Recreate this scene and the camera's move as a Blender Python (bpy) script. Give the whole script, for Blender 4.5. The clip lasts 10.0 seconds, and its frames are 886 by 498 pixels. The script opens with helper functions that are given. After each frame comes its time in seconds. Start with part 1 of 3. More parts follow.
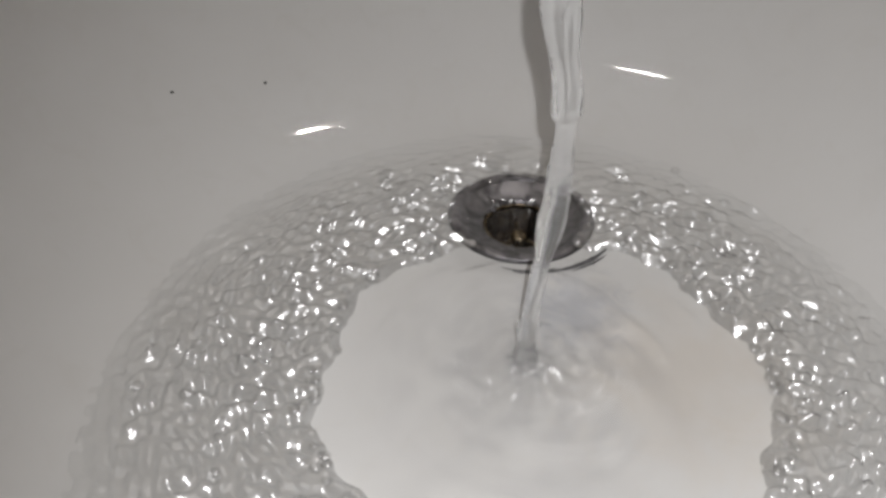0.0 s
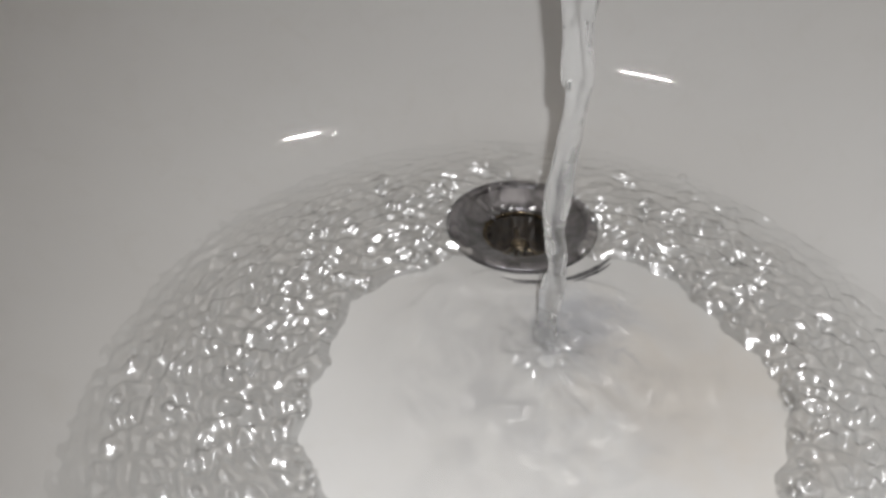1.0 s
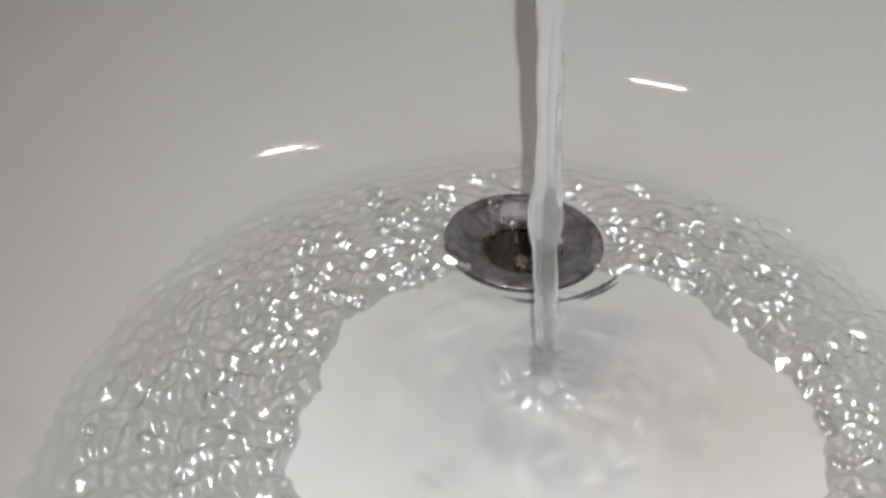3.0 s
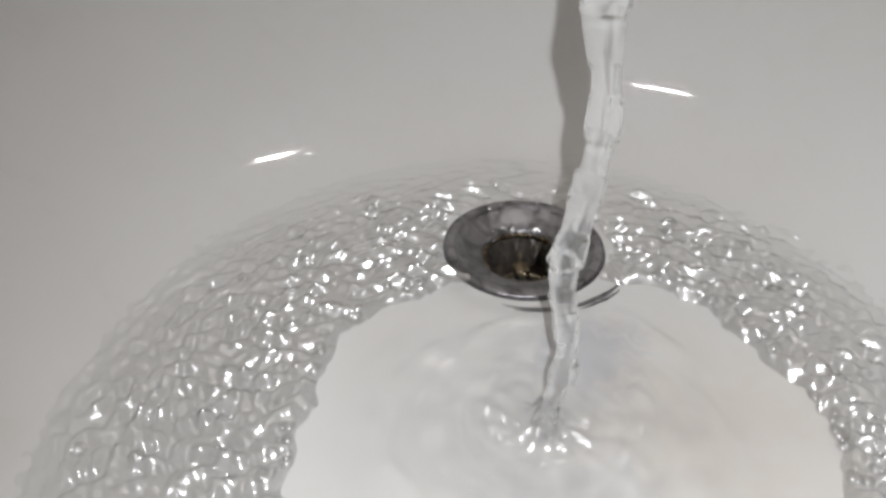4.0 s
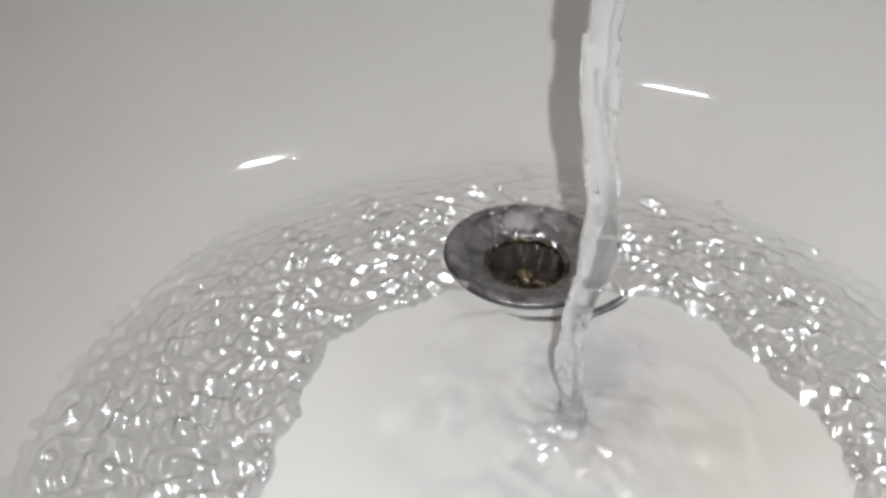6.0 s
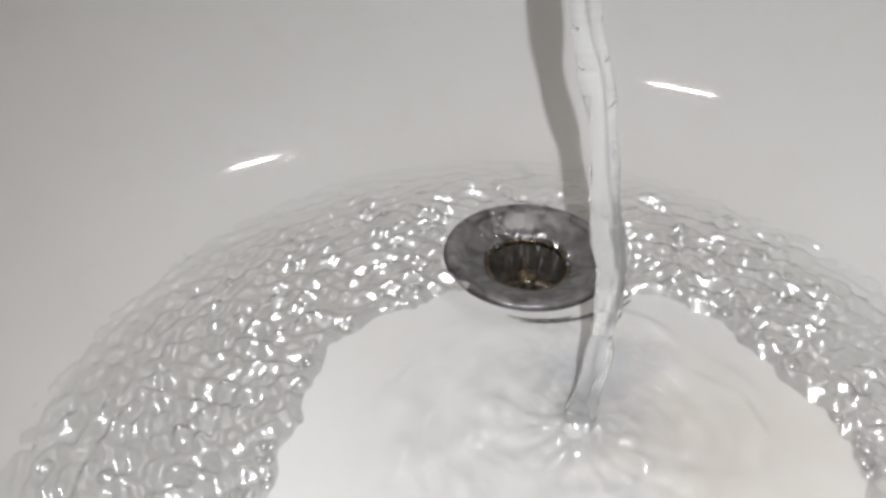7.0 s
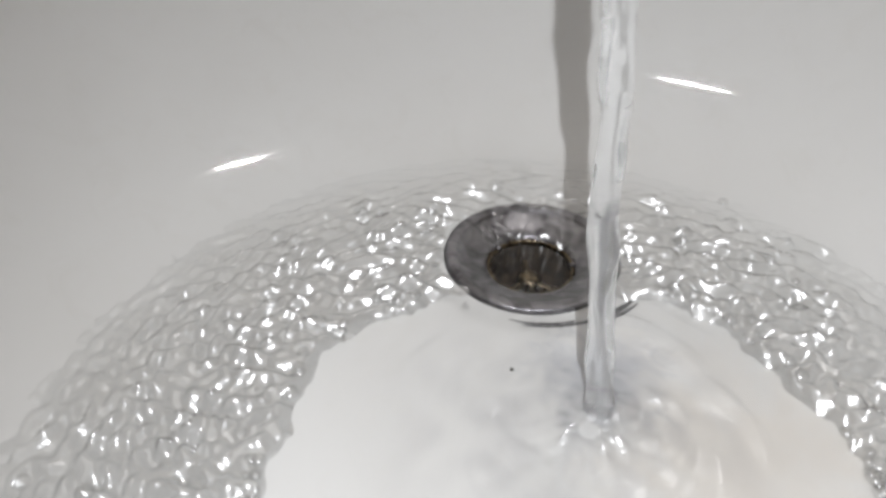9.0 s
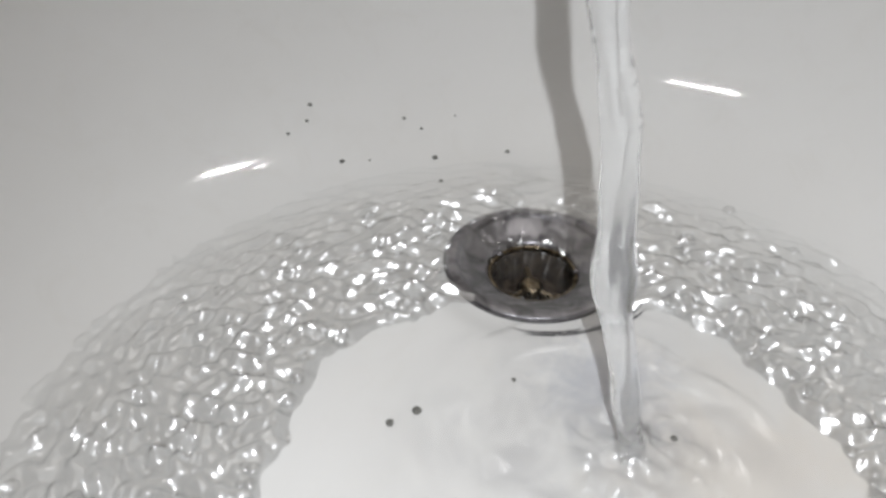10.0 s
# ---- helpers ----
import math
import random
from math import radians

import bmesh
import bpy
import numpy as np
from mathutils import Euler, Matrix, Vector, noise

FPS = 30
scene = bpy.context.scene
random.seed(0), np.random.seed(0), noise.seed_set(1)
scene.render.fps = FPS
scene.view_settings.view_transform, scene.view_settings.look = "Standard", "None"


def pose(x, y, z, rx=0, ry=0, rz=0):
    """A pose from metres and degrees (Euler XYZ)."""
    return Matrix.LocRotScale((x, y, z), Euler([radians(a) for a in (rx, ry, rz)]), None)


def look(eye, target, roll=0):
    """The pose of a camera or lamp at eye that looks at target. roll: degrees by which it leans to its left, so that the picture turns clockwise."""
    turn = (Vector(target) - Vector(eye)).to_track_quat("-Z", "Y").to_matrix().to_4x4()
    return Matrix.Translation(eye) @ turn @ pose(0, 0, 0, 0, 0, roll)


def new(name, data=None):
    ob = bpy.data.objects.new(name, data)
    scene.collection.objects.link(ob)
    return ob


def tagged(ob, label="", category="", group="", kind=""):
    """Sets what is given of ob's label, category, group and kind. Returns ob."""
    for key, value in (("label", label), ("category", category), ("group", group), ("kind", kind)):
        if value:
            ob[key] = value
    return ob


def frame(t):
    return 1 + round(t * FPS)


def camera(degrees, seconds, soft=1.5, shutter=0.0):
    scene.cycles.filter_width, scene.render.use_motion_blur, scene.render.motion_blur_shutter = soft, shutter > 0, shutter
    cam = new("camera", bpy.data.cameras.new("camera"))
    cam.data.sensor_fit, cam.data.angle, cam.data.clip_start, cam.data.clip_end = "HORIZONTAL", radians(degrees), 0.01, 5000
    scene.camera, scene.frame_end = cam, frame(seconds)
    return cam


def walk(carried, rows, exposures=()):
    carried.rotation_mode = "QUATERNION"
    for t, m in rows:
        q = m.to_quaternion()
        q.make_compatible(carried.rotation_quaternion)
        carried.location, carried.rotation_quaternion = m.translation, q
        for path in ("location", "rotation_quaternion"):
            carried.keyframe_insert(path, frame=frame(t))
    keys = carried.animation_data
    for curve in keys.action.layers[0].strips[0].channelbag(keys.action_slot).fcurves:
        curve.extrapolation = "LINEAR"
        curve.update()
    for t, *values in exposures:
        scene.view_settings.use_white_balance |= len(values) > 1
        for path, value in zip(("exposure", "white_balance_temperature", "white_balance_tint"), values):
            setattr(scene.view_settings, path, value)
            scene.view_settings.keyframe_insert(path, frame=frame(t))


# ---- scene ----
# A white wash basin seen from close above: a falling stream of tap water, the thin smooth sheet round its foot,
# the rippling pool beyond the jump, the metal waste. The waste's centre is the origin.
cam = camera(62, 10.0, soft=3.0, shutter=0.5)
walk(cam, [
    (0.0, pose(-0.0356, -0.2677, 0.2047, 49.84)),
    (0.5, pose(-0.0352, -0.2634, 0.2014, 50.14)),
    (1.0, pose(-0.0348, -0.2593, 0.1983, 50.45)),
    (1.5, pose(-0.0345, -0.2553, 0.1952, 50.76)),
    (2.0, pose(-0.0342, -0.2515, 0.1923, 51.11)),
    (2.5, pose(-0.0338, -0.2478, 0.1894, 51.41)),
    (3.0, pose(-0.0336, -0.2451, 0.1880, 51.58)),
    (4.5, pose(-0.0333, -0.2391, 0.1842, 52.22)),
    (5.0, pose(-0.0334, -0.2363, 0.1826, 52.26)),
    (5.5, pose(-0.0337, -0.2335, 0.1811, 52.20)),
    (7.0, pose(-0.0336, -0.2273, 0.1776, 52.13)),
    (7.5, pose(-0.0336, -0.2258, 0.1764, 52.00)),
    (8.0, pose(-0.0336, -0.2240, 0.1756, 51.94)),
    (8.5, pose(-0.0335, -0.2217, 0.1739, 51.99)),
    (9.0, pose(-0.0336, -0.2192, 0.1725, 52.02)),
    (9.5, pose(-0.0336, -0.2164, 0.1703, 52.20)),
    (10.0, pose(-0.0335, -0.2133, 0.1685, 52.40)),
], exposures=[(0, -1.14, 6600, 12), (1.2, -0.99, 6550, 11), (2.5, -0.88, 6480, 11), (5.0, -0.72, 6480, 11), (8.0, -0.53, 6420, 11), (10, -0.55, 6350, 10)])

# ---- light: the phone's small lamp beside the lens, the bathroom's ceiling light, an added fill ----
world = bpy.data.worlds.new("world")
world.use_nodes = True
scene.world = world
world.node_tree.nodes["Background"].inputs[0].default_value = (0.9, 0.95, 1.0, 1)
world.node_tree.nodes["Background"].inputs[1].default_value = 0.02


def lamp(name, kind, m, energy, colour, size, width=0.0):
    data = bpy.data.lights.new(name, kind)
    data.energy, data.color = energy, colour
    if kind == "AREA":
        data.shape, data.size, data.size_y = "RECTANGLE", size, width
    else:
        data.shadow_soft_size = size
    ob = new(name, data)
    ob.matrix_world = m
    return ob


flash = lamp("phone_lamp", "SPOT", look((-0.0295, -0.278, 0.222), (0.044, -0.06, 0)), 4.8, (0.985, 0.995, 1.0), 0.0016)
flash.data.spot_size, flash.data.spot_blend = radians(112), 1.0
# two strip lights under the ceiling and a small spot beside one of them
lamp("ceiling_lamp", "AREA", look((0.37, 0.39, 1.5), (0, 0, 0), 40), 2.1, (1.0, 0.96, 0.92), 0.060, 0.003)
lamp("ceiling_lamp", "AREA", look((-0.33, -0.11, 1.5), (0, 0, 0), 45), 1.5, (1.0, 0.96, 0.92), 0.13, 0.003)
lamp("ceiling_lamp", "AREA", look((0.29, 0.43, 1.5), (0, 0, 0)), 0.05, (1.0, 0.95, 0.9), 0.006, 0.006)
# unseen fill, added to brighten the wall and ceiling that the water mirrors
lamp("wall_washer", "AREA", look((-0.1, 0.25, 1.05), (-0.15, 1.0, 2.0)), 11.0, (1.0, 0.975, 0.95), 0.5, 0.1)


# ---- materials ----
def material(name):
    m = bpy.data.materials.new(name)
    m.use_nodes = True
    n = m.node_tree.nodes
    return m, n, m.node_tree.links, n["Principled BSDF"]


def noise_node(n, links, scale, detail=4.0, rough=0.55, distort=0.0):
    c = n.new("ShaderNodeTexCoord")
    t = n.new("ShaderNodeTexNoise")
    t.inputs["Scale"].default_value, t.inputs["Detail"].default_value = scale, detail
    t.inputs["Roughness"].default_value, t.inputs["Distortion"].default_value = rough, distort
    links.new(c.outputs["Object"], t.inputs["Vector"])
    return t


def ramp(n, links, source, stops):
    r = n.new("ShaderNodeValToRGB")
    while len(r.color_ramp.elements) < len(stops):
        r.color_ramp.elements.new(0.5)
    for e, (p, c) in zip(r.color_ramp.elements, stops):
        e.position, e.color = p, (*c, 1)
    links.new(source, r.inputs[0])
    return r


def bump(n, links, source, strength, distance, target):
    b = n.new("ShaderNodeBump")
    b.inputs["Strength"].default_value, b.inputs["Distance"].default_value = strength, distance
    links.new(source, b.inputs["Height"])
    links.new(b.outputs[0], target)
    return b


def make_porcelain():
    m, n, links, p = material("white_porcelain")
    big = noise_node(n, links, 9.0, 3.0)
    tint = ramp(n, links, big.outputs[0], [(0.3, (0.70, 0.695, 0.685)), (0.7, (0.74, 0.74, 0.735))])
    # faint film of scale, broken up, over the wetted middle
    fine = noise_node(n, links, 55.0, 6.0, 0.65, 0.8)
    film = ramp(n, links, fine.outputs[0], [(0.52, (1, 1, 1)), (0.78, (0.97, 0.965, 0.955))])
    mix = n.new("ShaderNodeMix")
    mix.data_type, mix.blend_type = "RGBA", "MULTIPLY"
    mix.inputs[0].default_value = 1.0
    links.new(tint.outputs[0], mix.inputs[6])
    links.new(film.outputs[0], mix.inputs[7])
    # a blue-grey patch between stream and waste
    c = n.new("ShaderNodeTexCoord")
    d = n.new("ShaderNodeVectorMath")
    d.operation = "DISTANCE"
    d.inputs[1].default_value = (0.017, -0.062, 0.0)
    links.new(c.outputs["Object"], d.inputs[0])
    blot = noise_node(n, links, 90.0, 5.0, 0.7, 1.2)
    sub = n.new("ShaderNodeMath")
    sub.operation = "MULTIPLY_ADD"
    sub.inputs[1].default_value, sub.inputs[2].default_value = 0.05, -0.025
    links.new(blot.outputs[0], sub.inputs[0])
    add = n.new("ShaderNodeMath")
    add.operation = "ADD"
    links.new(d.outputs["Value"], add.inputs[0])
    links.new(sub.outputs[0], add.inputs[1])
    patch = n.new("ShaderNodeMapRange")
    patch.inputs[1].default_value, patch.inputs[2].default_value = 0.006, 0.026
    patch.inputs[3].default_value, patch.inputs[4].default_value = 1.0, 0.0
    links.new(add.outputs[0], patch.inputs[0])
    tinted = n.new("ShaderNodeMix")
    tinted.data_type, tinted.blend_type = "RGBA", "MULTIPLY"
    links.new(patch.outputs[0], tinted.inputs[0])
    links.new(mix.outputs[2], tinted.inputs[6])
    tinted.inputs[7].default_value = (0.78, 0.80, 0.85, 1)
    # a faint warm tint beside it, its edge broken up by noise
    e = n.new("ShaderNodeVectorMath")
    e.operation = "DISTANCE"
    e.inputs[1].default_value = (0.052, -0.095, 0.0)
    links.new(c.outputs["Object"], e.inputs[0])
    cloud = noise_node(n, links, 38.0, 4.0, 0.6, 1.0)
    spread = n.new("ShaderNodeMath")
    spread.operation = "MULTIPLY_ADD"
    spread.inputs[1].default_value, spread.inputs[2].default_value = 0.09, -0.045
    links.new(cloud.outputs[0], spread.inputs[0])
    far = n.new("ShaderNodeMath")
    far.operation = "ADD"
    links.new(e.outputs["Value"], far.inputs[0])
    links.new(spread.outputs[0], far.inputs[1])
    warm_mask = n.new("ShaderNodeMapRange")
    warm_mask.inputs[1].default_value, warm_mask.inputs[2].default_value = 0.010, 0.055
    warm_mask.inputs[3].default_value, warm_mask.inputs[4].default_value = 1.0, 0.0
    links.new(far.outputs[0], warm_mask.inputs[0])
    warmed = n.new("ShaderNodeMix")
    warmed.data_type, warmed.blend_type = "RGBA", "MULTIPLY"
    links.new(warm_mask.outputs[0], warmed.inputs[0])
    links.new(tinted.outputs[2], warmed.inputs[6])
    warmed.inputs[7].default_value = (0.985, 0.945, 0.90, 1)
    links.new(warmed.outputs[2], p.inputs["Base Color"])
    p.inputs["Roughness"].default_value = 0.036
    p.inputs["IOR"].default_value = 1.5
    waves = noise_node(n, links, 40.0, 2.0)
    bump(n, links, waves.outputs[0], 0.005, 0.002, p.inputs["Normal"])
    return m


def make_metal(name, dark, light, rough, grain=130.0, relief=0.6, metallic=1.0):
    m, n, links, p = material(name)
    a = noise_node(n, links, grain, 6.0, 0.6, 0.8)
    c = ramp(n, links, a.outputs[0], [(0.40, dark), (0.60, light)])
    links.new(c.outputs[0], p.inputs["Base Color"])
    p.inputs["Metallic"].default_value = metallic
    b = noise_node(n, links, 420.0, 3.0)
    r = n.new("ShaderNodeMapRange")
    r.inputs[3].default_value, r.inputs[4].default_value = rough * 0.7, rough * 1.4
    links.new(b.outputs[0], r.inputs[0])
    links.new(r.outputs[0], p.inputs["Roughness"])
    bump(n, links, a.outputs[0], relief, 0.0016, p.inputs["Normal"])
    return m


def make_film_water(name, rough, relief, mirror, near, far, least, murk=0.0):
    """A shallow sheet of clear water: lets light through, mirrors by its angle, with a raised mirror share near the
    stream.
    """
    m = bpy.data.materials.new(name)
    m.use_nodes = True
    n, links = m.node_tree.nodes, m.node_tree.links
    n.remove(n["Principled BSDF"])
    clear, gloss, mix, fres = (n.new("ShaderNode" + k) for k in ("BsdfTransparent", "BsdfGlossy", "MixShader", "LayerWeight"))
    clear.inputs[0].default_value = (0.992, 0.994, 0.994, 1)
    if murk:
        swirl = noise_node(n, links, 42.0, 4.0, 0.55, 2.2)
        tone = ramp(n, links, swirl.outputs[0], [(0.36, (1 - murk, 1 - 0.98 * murk, 1 - 0.9 * murk)), (0.56, (0.995, 0.996, 0.996))])
        middle = n.new("ShaderNodeTexCoord")
        out = n.new("ShaderNodeVectorMath")
        out.operation = "LENGTH"
        links.new(middle.outputs["Object"], out.inputs[0])
        thin = n.new("ShaderNodeMapRange")
        thin.inputs[1].default_value, thin.inputs[2].default_value = far * 0.35, far * 0.85
        links.new(out.outputs["Value"], thin.inputs[0])
        fade = n.new("ShaderNodeMix")
        fade.data_type = "RGBA"
        links.new(thin.outputs[0], fade.inputs[0])
        links.new(tone.outputs[0], fade.inputs[6])
        fade.inputs[7].default_value = (1, 1, 1, 1)
        links.new(fade.outputs[2], clear.inputs[0])
    gloss.inputs["Roughness"].default_value = rough
    fres.inputs["Blend"].default_value = 0.5
    ripples = noise_node(n, links, 270.0, 1.5, 0.5, 0.9)
    b = n.new("ShaderNodeBump")
    b.inputs["Strength"].default_value, b.inputs["Distance"].default_value = 0.5, relief
    links.new(ripples.outputs[0], b.inputs["Height"])
    links.new(b.outputs[0], gloss.inputs["Normal"])
    links.new(b.outputs[0], fres.inputs["Normal"])
    fine, both = n.new("ShaderNodeBsdfGlossy"), n.new("ShaderNodeMixShader")
    fine.inputs["Roughness"].default_value, both.inputs[0].default_value = min(0.45, rough * 2.0), 0.4
    links.new(b.outputs[0], fine.inputs["Normal"])
    links.new(gloss.outputs[0], both.inputs[1])
    links.new(fine.outputs[0], both.inputs[2])
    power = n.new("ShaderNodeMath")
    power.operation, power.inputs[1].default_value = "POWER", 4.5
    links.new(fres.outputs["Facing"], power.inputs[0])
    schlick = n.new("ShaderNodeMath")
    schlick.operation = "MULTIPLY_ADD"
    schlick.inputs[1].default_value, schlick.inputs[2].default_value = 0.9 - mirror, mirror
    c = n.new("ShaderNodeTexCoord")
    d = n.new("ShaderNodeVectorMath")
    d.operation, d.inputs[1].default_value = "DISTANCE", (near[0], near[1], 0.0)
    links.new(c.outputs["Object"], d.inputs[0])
    # mirror share raised above water's own to strengthen glints, falling off with distance
    glint_share = n.new("ShaderNodeMapRange")
    glint_share.inputs[1].default_value, glint_share.inputs[2].default_value = near[2], far
    glint_share.inputs[3].default_value, glint_share.inputs[4].default_value = mirror, least
    links.new(d.outputs["Value"], glint_share.inputs[0])
    links.new(glint_share.outputs[0], schlick.inputs[2])
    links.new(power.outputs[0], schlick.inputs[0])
    # mirroring cut to nothing at the rim, so that no dark edge shows
    edge_fade = n.new("ShaderNodeMapRange")
    edge_fade.inputs[1].default_value, edge_fade.inputs[2].default_value = far * 0.82, far * 1.05
    edge_fade.inputs[3].default_value, edge_fade.inputs[4].default_value = 1.0, 0.0
    links.new(d.outputs["Value"], edge_fade.inputs[0])
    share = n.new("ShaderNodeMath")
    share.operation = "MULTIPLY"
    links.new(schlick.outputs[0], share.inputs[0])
    links.new(edge_fade.outputs[0], share.inputs[1])
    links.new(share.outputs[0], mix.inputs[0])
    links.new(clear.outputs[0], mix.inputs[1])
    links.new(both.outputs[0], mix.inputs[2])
    links.new(mix.outputs[0], n["Material Output"].inputs["Surface"])
    return m


def make_stream_water():
    m, n, links, p = material("falling_water")
    p.inputs["Base Color"].default_value = (0.97, 0.98, 0.985, 1)
    p.inputs["Transmission Weight"].default_value = 0.90
    p.inputs["IOR"].default_value = 1.2
    p.inputs["Roughness"].default_value = 0.22
    a = noise_node(n, links, 150.0, 1.0, 0.5, 0.5)
    c = n.new("ShaderNodeMapping")
    c.inputs["Scale"].default_value = (1, 1, 0.3)
    links.new(a.inputs["Vector"].links[0].from_socket, c.inputs[0])
    links.new(c.outputs[0], a.inputs["Vector"])
    bump(n, links, a.outputs[0], 0.5, 0.0022, p.inputs["Normal"])
    return m


def make_plain(name, a, b, scale, rough):
    m, n, links, p = material(name)
    t = noise_node(n, links, scale, 5.0, 0.6)
    c = ramp(n, links, t.outputs[0], [(0.35, a), (0.65, b)])
    links.new(c.outputs[0], p.inputs["Base Color"])
    p.inputs["Roughness"].default_value = rough
    bump(n, links, t.outputs[0], 0.2, 0.001, p.inputs["Normal"])
    return m


PORCELAIN = make_porcelain()
# the dark surroundings that the chrome mirrors are put into its base colour
CHROME = make_metal("darkened_chrome", (0.13, 0.125, 0.135), (0.36, 0.35, 0.37), 0.36, 85.0, 0.45)
BRASS = make_metal("stained_brass", (0.06, 0.048, 0.034), (0.24, 0.19, 0.125), 0.28)
PIPE = make_plain("slimed_pipe", (0.035, 0.027, 0.022), (0.12, 0.095, 0.075), 220.0, 0.25)
SEAL = make_plain("blackened_seal", (0.02, 0.018, 0.02), (0.07, 0.065, 0.07), 300.0, 0.5)
STAIN = make_plain("grey_stain", (0.025, 0.025, 0.03), (0.16, 0.16, 0.17), 420.0, 0.4)
SPECK = make_plain("dark_grit", (0.06, 0.06, 0.055), (0.20, 0.20, 0.18), 900.0, 0.7)
PLASTER = make_plain("wall_paint", (0.66, 0.63, 0.59), (0.72, 0.70, 0.67), 6.0, 0.7)
WHITEWASH = make_plain("ceiling_paint", (0.7, 0.68, 0.65), (0.76, 0.75, 0.72), 6.0, 0.8)
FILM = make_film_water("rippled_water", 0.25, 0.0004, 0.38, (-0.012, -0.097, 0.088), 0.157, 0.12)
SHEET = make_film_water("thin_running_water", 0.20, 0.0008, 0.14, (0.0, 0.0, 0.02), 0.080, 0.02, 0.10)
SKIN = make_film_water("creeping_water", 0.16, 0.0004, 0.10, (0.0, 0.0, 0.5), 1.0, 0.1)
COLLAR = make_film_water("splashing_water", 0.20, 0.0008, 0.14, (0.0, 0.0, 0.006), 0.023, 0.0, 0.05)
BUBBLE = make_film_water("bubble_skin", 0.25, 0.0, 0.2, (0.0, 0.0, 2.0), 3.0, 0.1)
WATER = make_stream_water()


# ---- mesh helpers ----
def mesh_object(name, verts, faces, mat, parent=None, label="", smooth=True):
    me = bpy.data.meshes.new(name)
    me.from_pydata(verts, [], faces)
    me.polygons.foreach_set("use_smooth", [smooth] * len(me.polygons))
    me.materials.append(mat)
    ob = new(name, me)
    ob.parent = parent
    return tagged(ob, label)


def grid_faces(rows, cols, closed):
    out = []
    for i in range(rows - 1):
        for j in range(cols if closed else cols - 1):
            k = (j + 1) % cols
            out.append((i * cols + j, i * cols + k, (i + 1) * cols + k, (i + 1) * cols + j))
    return out


def revolve(profile, steps):
    """Vertices and faces of a profile of (radius, height) turned about z."""
    v = [(r * math.cos(2 * math.pi * j / steps), r * math.sin(2 * math.pi * j / steps), z)
         for r, z in profile for j in range(steps)]
    return v, grid_faces(len(profile), steps, True)


def box(x0, y0, z0, x1, y1, z1):
    v = [(x, y, z) for z in (z0, z1) for x, y in ((x0, y0), (x1, y0), (x1, y1), (x0, y1))]
    return v, [(3, 2, 1, 0), (4, 5, 6, 7), (0, 1, 5, 4), (1, 2, 6, 5), (2, 3, 7, 6), (3, 0, 4, 7)]


# ---- the basin ----
BOWL = Vector((-0.010, -0.100))          # the bowl's axis
BOWL_R = (0.0, 0.125, 0.15, 0.165, 0.18, 0.20, 0.22, 0.24, 0.26, 0.28, 0.295, 0.31, 0.33, 0.36, 1.6)
BOWL_Z = (0.0, 0.0, 0.0018, 0.0055, 0.0117, 0.0240, 0.0410, 0.0625, 0.088, 0.118, 0.139, 0.149, 0.152, 0.152, 0.152)


def smooth_curve(xs, ys):
    """A monotone cubic through the points."""
    xs, ys = np.array(xs), np.array(ys)
    d = np.diff(ys) / np.diff(xs)
    m = np.concatenate(([d[0]], np.where(d[:-1] * d[1:] > 0, 2 * d[:-1] * d[1:] / (d[:-1] + d[1:] + 1e-12), 0), [d[-1]]))

    def at(x):
        i = np.clip(np.searchsorted(xs, x) - 1, 0, len(xs) - 2)
        h = xs[i + 1] - xs[i]
        u = (x - xs[i]) / h
        return (ys[i] * (1 + 2 * u) * (1 - u) ** 2 + m[i] * h * u * (1 - u) ** 2
                + ys[i + 1] * u * u * (3 - 2 * u) + m[i + 1] * h * u * u * (u - 1))
    return at


bowl_z = smooth_curve(BOWL_R, BOWL_Z)


def bowl_height(x, y):
    """Height of the glaze, with the shallow seat of the waste pressed into it."""
    r = np.hypot((x - BOWL.x) / 0.9, y - BOWL.y)      # a little narrower than deep
    d = np.hypot(x, y)
    seat = np.clip((0.046 - d) / 0.012, 0, 1)
    return bowl_z(r) - 0.0016 * seat * seat * (3 - 2 * seat) - 0.012 * np.clip((0.0326 - d) / 0.002, 0, 1)


def build_basin():
    steps = 256
    a = np.linspace(0, 2 * np.pi, steps, endpoint=False)
    dx, dy = np.cos(a), np.sin(a)
    # distance along each ray from the waste to a circle about the bowl's axis
    def reach(radius):
        b = dx * BOWL.x + dy * BOWL.y
        return b + np.sqrt(b * b - (BOWL.length_squared - radius * radius))
    hole = 0.0215
    far = [hole + 0 * a, 0.0300 + 0 * a, 0.0307 + 0 * a, 0.0326 + 0 * a] + [0.0334 + (reach(0.36) - 0.0334) * (i / 150.0) for i in range(151)] + [reach(0.6), reach(1.35)]
    verts = []
    for s in far:
        x, y = s * dx, s * dy
        verts += list(zip(x, y, bowl_height(x, y)))
    ob = mesh_object("wash_basin", verts, [q[::-1] for q in grid_faces(len(far), steps, True)], PORCELAIN)
    solid = ob.modifiers.new("thickness", "SOLIDIFY")
    solid.thickness, solid.offset = 0.012, -1
    tagged(ob, "glossy white porcelain wash basin, wet, round bowl with metal waste", "basin", kind="structure")
    return ob


